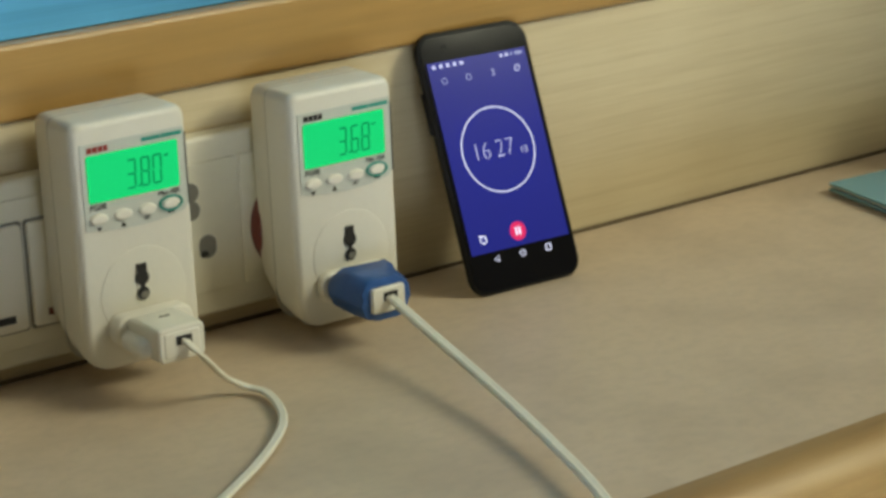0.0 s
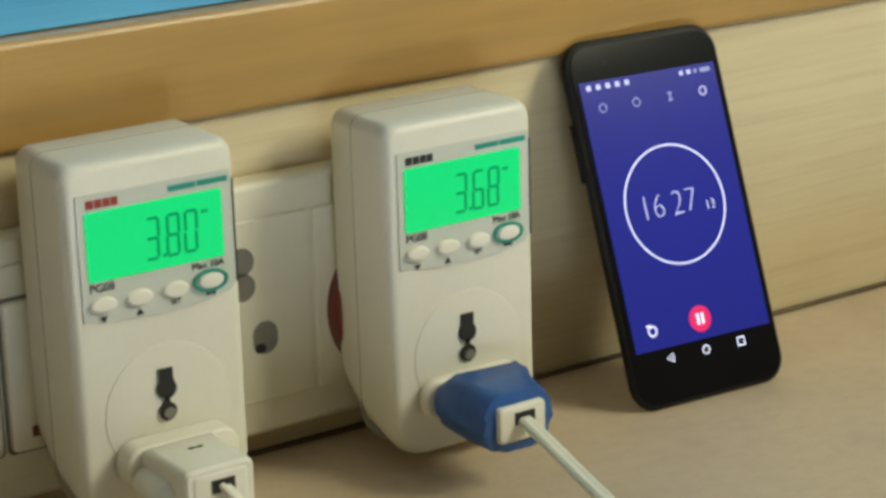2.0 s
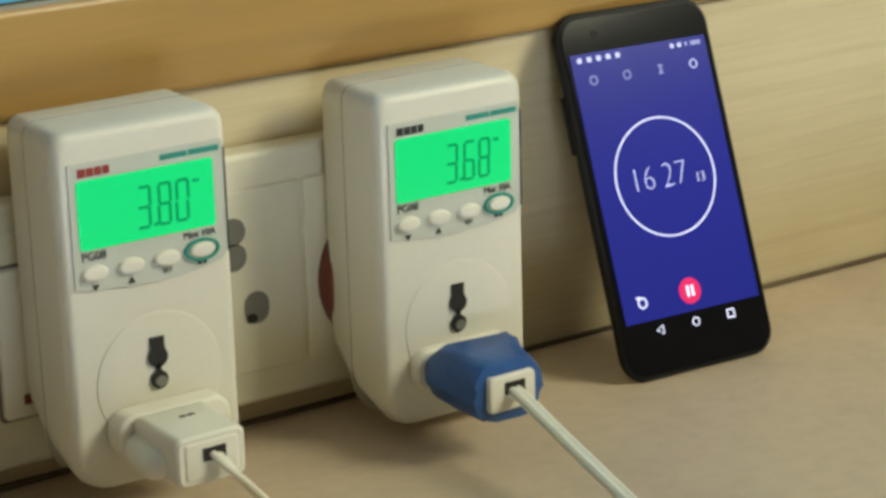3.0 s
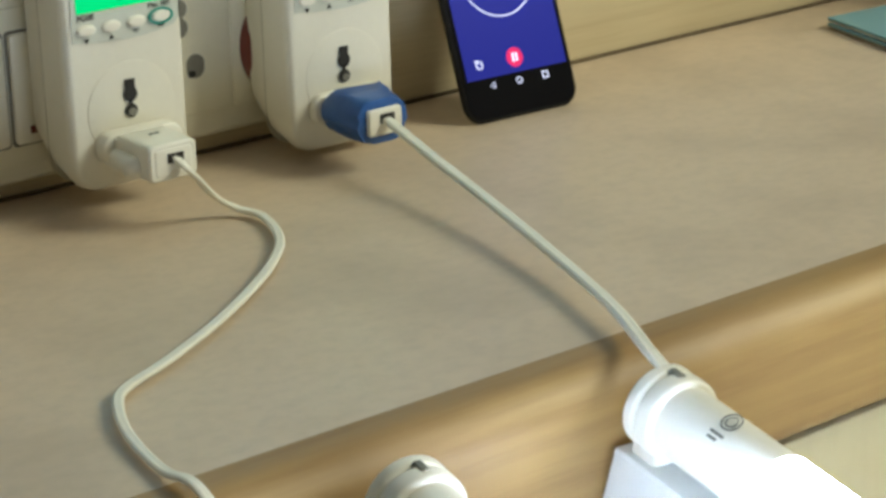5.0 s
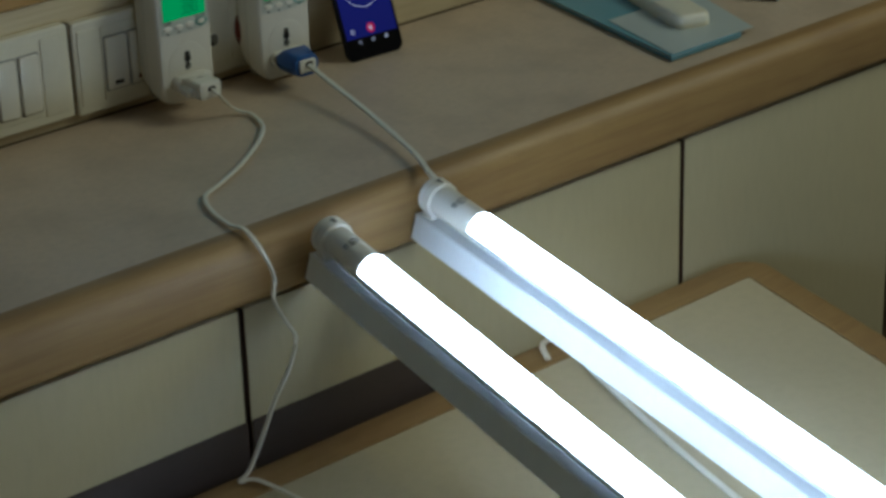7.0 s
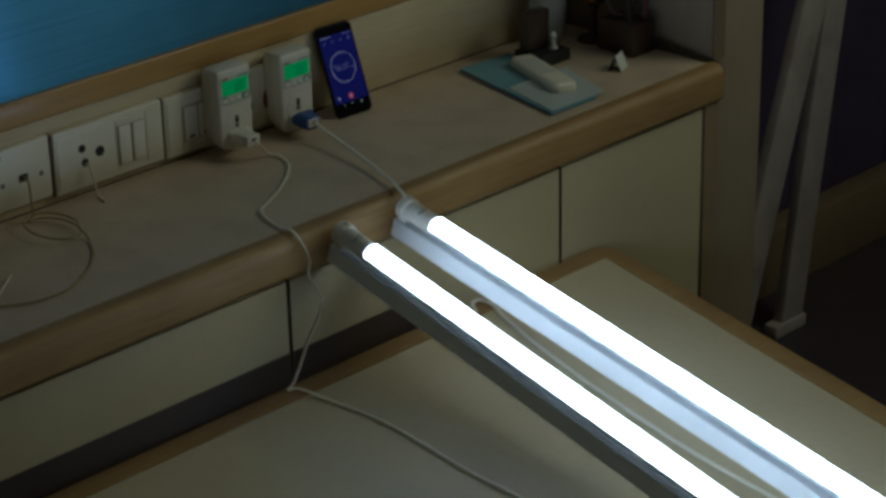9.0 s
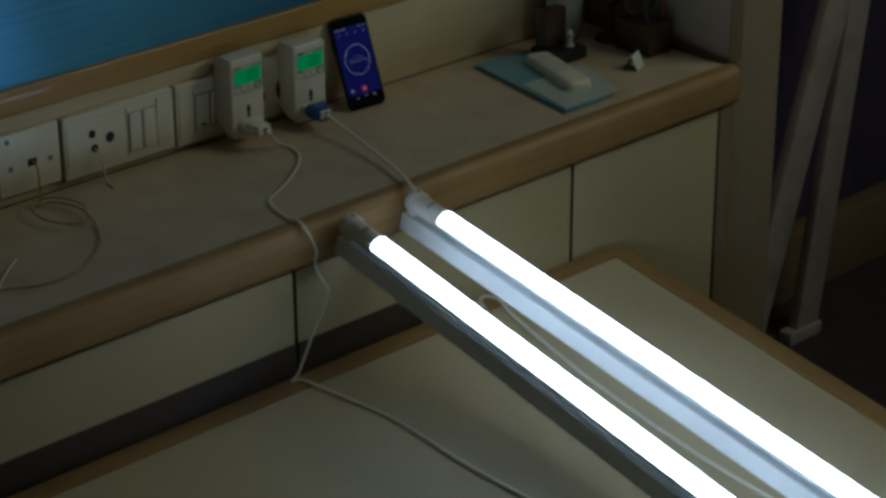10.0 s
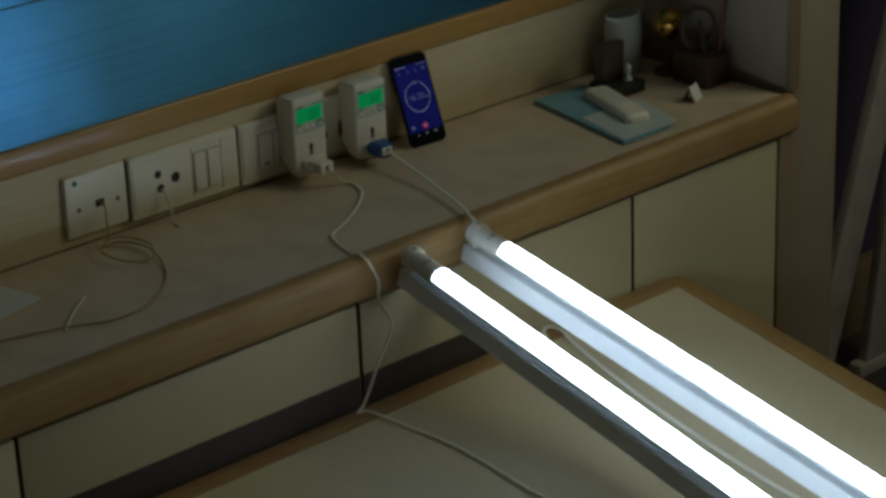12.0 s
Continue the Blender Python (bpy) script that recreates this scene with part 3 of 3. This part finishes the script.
part("earpiece", disc(0.0017, -0.0002, -0.0004, 0.0, 0.1325, 16), "glass", ph)
part("front_lens", disc(0.0014, -0.0002, -0.0005, -0.0180, 0.1300, 16), "phone", ph)
B0 = 0.0218
sc = part("screen", slab([(-0.0308, B0), (0.0308, B0), (0.0308, B0 + 0.1014), (-0.0308, B0 + 0.1014)], -0.0003, -0.0005), "screen", ph, "lit deep blue stopwatch screen")
DP = 0.0616 / 360
YS = -0.0006


def dp(u, v):
    """From screen units, across and down from the top left corner."""
    return -0.0308 + u * DP, B0 + 0.1014 - v * DP


cx, cz = dp(180, 293)
part("dial_ring", ring(0.0226, 0.00055, YS, YS - 0.0001, cx, cz, 72), "lit", sc, "thin white dial ring")
lettering("minutes_text", "16", 0.0135, (cx - 0.0105, YS, cz), "digit", sc, 0.88, -0.00042)
lettering("seconds_text", "27", 0.0135, (cx + 0.0042, YS, cz), "digit", sc, 0.88, -0.00042)
lettering("hundredths_text", "13", 0.0056, (cx + 0.0155, YS, cz - 0.0028), "lit", sc, 0.85, -0.00016)
px_, pz_ = dp(180, 548)
part("pause_button", disc(0.0049, YS, YS - 0.0001, px_, pz_, 32), "pink", sc, "round pink pause button")
part("pause_bars", bars([(px_ - 0.0016, px_ - 0.0005), (px_ + 0.0005, px_ + 0.0016)], pz_, 0.0042, YS - 0.0002), "lit", sc)
rx_, rz_ = dp(52, 552)
part("reset_icon", merge(ring(0.0021, 0.0006, YS, YS - 0.0001, rx_, rz_, 24), bm_box((0.0020, 0.0001, 0.0008), (rx_ - 0.0014, YS, rz_ + 0.0021))), "lit", sc)
for u, kind in ((48, "ring"), (136, "ring"), (226, "box"), (315, "lit")):
    ix0, iz0 = dp(u, 60)
    if kind == "box":
        part("tab_icon", merge(bm_box((0.0022, 0.0001, 0.0006), (ix0, YS, iz0 + 0.0014)), bm_box((0.0022, 0.0001, 0.0006), (ix0, YS, iz0 - 0.0014)), bm_box((0.0008, 0.0001, 0.0026), (ix0, YS - 0.0001, iz0))), "dim", sc)
    else:
        part("tab_icon", ring(0.0018, 0.0005, YS, YS - 0.0001, ix0, iz0, 24), "digit" if kind == "lit" else "dim", sc)
for u in (22, 47, 72, 97, 122):
    ix0, iz0 = dp(u, 14)
    part("status_icon", bm_box((0.0019, 0.0001, 0.0019), (ix0, YS, iz0), 0.0), "digit", sc)
for u, wd in ((268, 0.0015), (288, 0.0017), (306, 0.0011), (332, 0.0046)):
    ix0, iz0 = dp(u, 14)
    part("status_icon", bm_box((wd, 0.0001, 0.0016), (ix0, YS, iz0)), "digit" if u < 300 else "dim", sc)
nz = B0 - 0.0041
part("back_icon", turned(ring(0.0021, 0.0005, 0.0002, 0.0, 0.0, 0.0, 3), pose(-0.0160, YS, nz, 0, 180, 0)), "lit", ph)
part("home_icon", ring(0.0017, 0.0004, YS + 0.0002, YS, 0.0, nz, 24), "lit", ph)
part("recent_icon", merge(bm_box((0.0034, 0.0001, 0.0005), (0.0162, YS, nz + 0.0015)), bm_box((0.0034, 0.0001, 0.0005), (0.0162, YS, nz - 0.0015)),
                          bm_box((0.0005, 0.0001, 0.0034), (0.0147, YS, nz)), bm_box((0.0005, 0.0001, 0.0034), (0.0177, YS, nz))), "lit", ph)

# ---------------------------------------------------------------- tube lights leaning from the desk to the counter edge
def tube_light(x, z, lean, label):
    AXIS = Vector((lean, -1.0, -0.112)).normalized()
    start = Vector((x, -0.3500, z))
    ob = thing("tube_light", (0, 0, 0), label, "tube light", "lit tube lights")

    def put(name, bm, mat, note="", parent=ob):
        return part(name, along(bm, start, AXIS), mat, parent, note)

    # pressed-steel batten under the tube
    prof = [(-0.0160, -0.0170), (-0.0150, -0.0160), (0.0150, -0.0160), (0.0160, -0.0170), (0.0160, -0.0195), (0.0200, -0.0390), (0.0190, -0.0400), (-0.0190, -0.0400), (-0.0200, -0.0390), (-0.0160, -0.0195)]
    put("batten", loft([[(px, y, pz) for px, pz in prof] for y in (0.004, -1.215)]), "steel", "white enamelled batten")
    for y, tag in ((0.0, 0), (-1.212, 1)):
        s = -1 if tag else 1
        hd = put("holder", merge(disc(0.0165, y, y - s * 0.0055, 0, 0, 36, edge=0.002), disc(0.0150, y - s * 0.0055, y - s * 0.0075, 0, 0, 36),
                                 disc(0.0165, y - s * 0.0075, y - s * 0.0150, 0, 0, 36, edge=0.002), bm_box((0.0240, 0.0145, 0.0180), (0, y - s * 0.0075, -0.0110), 0.002)), "plug", "white lamp holder")
        put("slot", bm_box((0.0042, 0.0075, 0.0040), (0.001, y - s * 0.0075, 0.0152), 0.001, 1), "shutter", "", hd)
    cap = put("end_cap", disc(0.0139, -0.0150, -0.0700, 0, 0, 36, edge=0.0012), "plug", "white plastic tube end")
    put("certification_mark", turned(merge(ring(0.0042, 0.0006, 0, -0.0003, 0.004, 0, 24), ring(0.0026, 0.0006, 0, -0.0003, 0.004, 0, 24), bm_box((0.0012, 0.0003, 0.0070), (-0.0030, 0, 0)),
                                           bm_box((0.0012, 0.0003, 0.0045), (-0.0055, 0, 0))), pose(-0.0052, -0.043, 0.0131, -90, -22, 0)), "shutter", "grey printed ring marks", cap)
    put("end_cap", disc(0.0139, -1.1480, -1.1970, 0, 0, 36, edge=0.0012), "plug")
    
    def arc(a0, a1, rad):
        return [(rad * math.cos(radians(a0 + (a1 - a0) * i / 24)), rad * math.sin(radians(a0 + (a1 - a0) * i / 24))) for i in range(25)]

    put("lamp_tube", slab(arc(-44, 180, 0.0141), -0.0700, -1.1480), "tube", "glowing cool white diffuser")
    put("heat_sink", slab(arc(180.5, 315.5, 0.0140), -0.0700, -1.1480), "steel", "unlit back of the tube")
    return ob


tube_light(-0.3020, -0.0130, -0.140, "lit LED tube on a white batten, leaning on the counter edge")
tube_light(-0.1850, -0.0125, -0.112, "lit LED tube on a white batten, fed by the blue-taped plug")

# ---------------------------------------------------------------- cables
def cable(name, pts, r, label, flat=1.0, mat="cable", twin=False):
    part(name, cord(pts, r, flat, 12, 8, twin), mat, None, label, category="cable")


C = 0.0030
cable("lamp_cable", [(-0.2335, -0.0970, 0.0333), (-0.2290, -0.1025, 0.0265), (-0.2160, -0.0990, 0.0120), (-0.2060, -0.1010, 0.0045), (-0.2010, -0.1140, C), (-0.2130, -0.1450, C), (-0.2390, -0.1730, C),
                     (-0.2800, -0.2040, 0.0034), (-0.3180, -0.2260, C), (-0.3430, -0.2380, C), (-0.3535, -0.2490, C), (-0.3640, -0.2740, C), (-0.3700, -0.3060, C), (-0.3695, -0.3270, 0.0045),
                     (-0.3660, -0.3450, -0.0120), (-0.3590, -0.3480, -0.0350), (-0.3585, -0.3450, -0.0560), (-0.3500, -0.3480, -0.0780), (-0.3420, -0.3500, -0.0960), (-0.3500, -0.3480, -0.1230),
                     (-0.3660, -0.3480, -0.1450), (-0.3800, -0.3490, -0.1700), (-0.4000, -0.3520, -0.1980), (-0.4120, -0.3540, -0.2045), (-0.4000, -0.3650, -0.2035), (-0.3900, -0.4300, -0.2065),
                     (-0.3850, -0.5080, -0.2065), (-0.3900, -0.5780, -0.2065), (-0.4020, -0.6800, -0.2065), (-0.4060, -0.7800, -0.2065), (-0.4200, -1.0000, -0.2065), (-0.4300, -1.2500, -0.2065)],
      0.0016, "thin white twin cable lying over the counter edge", 1.4, twin=True)
cable("lamp_cable", [(-0.1200, -0.0970, 0.0270), (-0.1200, -0.1060, 0.0245), (-0.1240, -0.1350, 0.0195), (-0.1340, -0.1900, 0.0135), (-0.1490, -0.2500, 0.0095), (-0.1670, -0.3050, 0.0080), (-0.1820, -0.3400, 0.0060),
                     (-0.1855, -0.3530, 0.0030)], 0.0021, "white twin cable hanging straight from plug to tube", 1.35, twin=True)
cable("loose_cable", [(-0.0700, -0.3700, -0.2060), (-0.0560, -0.3480, -0.2050), (-0.0400, -0.3460, -0.2050), (-0.0370, -0.3700, -0.2060), (-0.0600, -0.4240, -0.2065), (-0.1100, -0.5770, -0.2065), (-0.1450, -0.7070, -0.2065),
                      (-0.1720, -0.8240, -0.2065), (-0.1820, -0.8770, -0.2065), (-0.2000, -1.0000, -0.2065)], 0.0024, "white cable lying on the desk between the tubes", 1.3, twin=True)
loop = [(-0.5800 + 0.030 * math.cos(a), -0.090 + 0.048 * math.sin(a), 0.004 + 0.0008 * k) for k, a in enumerate([radians(100 - 40 * i) for i in range(14)])]
cable("telephone_wire", [(-0.5680, -0.0178, 0.0560), (-0.5690, -0.0290, 0.0520), (-0.5720, -0.0360, 0.0300), (-0.5750, -0.0400, 0.0090), *loop, (-0.5640, -0.1480, 0.003), (-0.6000, -0.2050, 0.003), (-0.6650, -0.2500, 0.003),
                         (-0.7200, -0.2540, 0.003), (-0.7700, -0.2300, 0.003), (-0.8600, -0.2000, 0.003)], 0.0013, "thin yellowed telephone wire coiled on the counter", mat="oldcable")
cable("thin_wire", [(-0.4700, -0.0222, 0.0480), (-0.4690, -0.0300, 0.0440), (-0.4660, -0.0340, 0.0220), (-0.4640, -0.0380, 0.0030), (-0.4700, -0.0600, 0.0022)], 0.0014, "thin pale wire pushed into a socket hole")
cable("thin_wire", [(-0.7780, -0.2370, 0.0022), (-0.7400, -0.2000, 0.0030), (-0.7000, -0.1660, 0.0022)], 0.0014, "short end of pale wire on the counter")

# ---------------------------------------------------------------- things at the end of the counter
def quad_slab(pts, z0, z1):
    return loft([[(x, y, z0) for x, y in pts], [(x, y, z1) for x, y in pts]])


fold = thing("booklet_stack", (0, 0, 0), "stack of thin booklets with a glossy blue cover", "booklets")
P4 = [(0.2250, -0.052), (0.1780, -0.2890), (0.2780, -0.2900), (0.3300, -0.0600)]
for i, (ddx, mat) in enumerate(((0.002, "paper"), (-0.001, "cover"), (0.0015, "paper"), (0.0, "cover"))):
    part("booklet", quad_slab([(x + ddx, y + ddx) for x, y in P4], 0.0003 + i * 0.0016, 0.0017 + i * 0.0016), mat, fold, smooth=False)

part("sheet", quad_slab([(0.2110, -0.170), (0.1815, -0.2870), (0.2970, -0.2890), (0.3390, -0.170)], 0.0068, 0.0074), "sheet", fold, "loose pale blue sheet on top", smooth=False)
rem = thing("cordless_handset", label="long white handset lying on the booklets", category="handset", turn=pose(0.2790, -0.1780, 0.0076, 0, 0, -19))
part("body", turned(slab(rounded(0.0400, 0.1500, 0.010, 0, 0, 6), 0.0, -0.0140, 0.005), pose(0, 0, 0, -90, 0, 0)), "plate", rem)
part("keypad", bm_box((0.026, 0.070, 0.001), (0, 0.015, 0.0142), 0.0004, 1), "panel", rem)

aw = thing("desk_ornament", (0.352, -0.1100, 0.0), "dark ornament with a smoked block on a black base", "ornament")
part("base", bm_box((0.068, 0.060, 0.020), (0, 0, 0.0100), 0.003), "hole", aw)
part("block", bm_box((0.050, 0.022, 0.062), (-0.006, 0.012, 0.0512), 0.004), "smoke", aw)
part("figure", loft([[(0.012 + r * math.cos(a), -0.012 + r * math.sin(a), z) for a in [radians(30 * i) for i in range(12)]] for r, z in ((0.008, 0.0202), (0.005, 0.026), (0.0035, 0.034), (0.006, 0.040), (0.002, 0.047))]), "panel", aw, "small pale figure")

mug = thing("pale_holder", (0.4280, -0.0500, 0.0), "pale upright holder against the backsplash", "holder")
part("body", loft([[(r * math.cos(radians(15 * i)), r * 0.62 * math.sin(radians(15 * i)), z) for i in range(24)] for r, z in ((0.030, 0.0005), (0.034, 0.004), (0.036, 0.075), (0.034, 0.100), (0.031, 0.100), (0.032, 0.075), (0.030, 0.008))]), "paper", mug)

gl = thing("brass_globe", (0.4780, -0.1050, 0.0), "small shiny brass globe on a dark stand", "ornament")
part("stand", loft([[(r * math.cos(radians(20 * i)), r * math.sin(radians(20 * i)), z) for i in range(18)] for r, z in ((0.026, 0.0005), (0.024, 0.006), (0.006, 0.014), (0.005, 0.052), (0.010, 0.060))]), "brown", gl)
bm = bmesh.new()
bmesh.ops.create_uvsphere(bm, u_segments=24, v_segments=14, radius=0.026)
part("globe", turned(bm, pose(0, 0, 0.084)), "gold", gl)

pen = thing("pen_stand", (0.4780, -0.1750, 0.0), "dark wooden pen stand with an oval frame and pens", "pen stand")
part("box", bm_box((0.056, 0.075, 0.052), (0, 0, 0.0262), 0.004), "brown", pen)
part("frame", turned(ring(0.030, 0.006, 0.0, -0.008, 0.0, 0.0, 32, 0.036), pose(0.004, 0.012, 0.088, 0, 0, -35)), "brown", pen)
part("pen", along(disc(0.0032, 0.0, -0.115, 0, 0, 12, edge=0.001), (0.015, -0.020, 0.030), (0.12, -0.05, 1.0), (0, 1, 0)), "red", pen, "red pen")
part("pen", along(disc(0.0032, 0.0, -0.090, 0, 0, 12, edge=0.001), (-0.012, -0.022, 0.030), (-0.25, -0.05, 1.0), (0, 1, 0)), "ink", pen, "black pen")
cd = thing("tent_card", label="small folded pale card on the counter", category="card", turn=pose(0.4000, -0.2250, 0.0006, 0, 0, 20))
part("face", turned(bm_box((0.030, 0.0008, 0.026)), pose(0, -0.006, 0.0125, -24, 0, 0)), "paper", cd)
part("face", turned(bm_box((0.030, 0.0008, 0.026)), pose(0, 0.0052, 0.0125, 24, 0, 0)), "brown", cd)

pad = thing("paper_slip", label="white slip of paper lying on the counter", category="paper", turn=pose(-0.800, -0.100, 0.0, 0, 0, 12))
part("sheet", bm_box((0.110, 0.075, 0.0012), (0, 0, 0.0008)), "paper", pad)

# ---------------------------------------------------------------- beyond the counter: curtain, ladder, low rail
cur = []
for i in range(61):
    s = i / 60
    cur.append((0.84 + 2.1 * s, 0.40 + 0.022 * math.sin(s * 75) + 0.010 * math.sin(s * 31)))
bm = bmesh.new()
lo = [bm.verts.new((x, y, -0.94)) for x, y in cur]
hi = [bm.verts.new((x, y, 1.70)) for x, y in cur]
lo2 = [bm.verts.new((x, y + 0.006, -0.94)) for x, y in cur]
hi2 = [bm.verts.new((x, y + 0.006, 1.70)) for x, y in cur]
for i in range(60):
    bm.faces.new((lo[i], lo[i + 1], hi[i + 1], hi[i]))
    bm.faces.new((lo2[i + 1], lo2[i], hi2[i], hi2[i + 1]))
    bm.faces.new((hi[i], hi[i + 1], hi2[i + 1], hi2[i]))
    bm.faces.new((lo[i + 1], lo[i], lo2[i], lo2[i + 1]))
part("curtain", bm, "dark", None, "dark purple curtain hanging beyond the cupboard", category="curtain")


def rail_between(a, b, w, d):
    a, b = Vector(a), Vector(b)
    bm = bm_box((w, (b - a).length, d), (0, -(b - a).length / 2, 0), 0.003)
    return along(bm, a, b - a, (0, 1, 0))


lad = thing("step_ladder", (0, 0, 0), "old white-painted step ladder with chipped stained rails", "ladder")
part("rail", rail_between((1.69, 0.12, 0.75), (1.141, 0.12, -0.945), 0.074, 0.024), "rail", lad)
part("rail", rail_between((1.674, 0.17, 0.75), (1.417, 0.17, -0.945), 0.072, 0.024), "rail", lad)
part("foot", bm_box((0.105, 0.034, 0.030), (1.412, 0.170, -0.935), 0.004), "rail", lad)
part("tread", bm_box((0.16, 0.020, 0.070), (1.17, 0.145, -0.66), 0.002), "rail", lad)
beam = part("threshold", box2((0.80, 0.30, -0.95), (2.95, 0.36, -0.80), 0.004), "strip", None, "low brown wooden partition in the dark passage", category="partition", kind="structure")
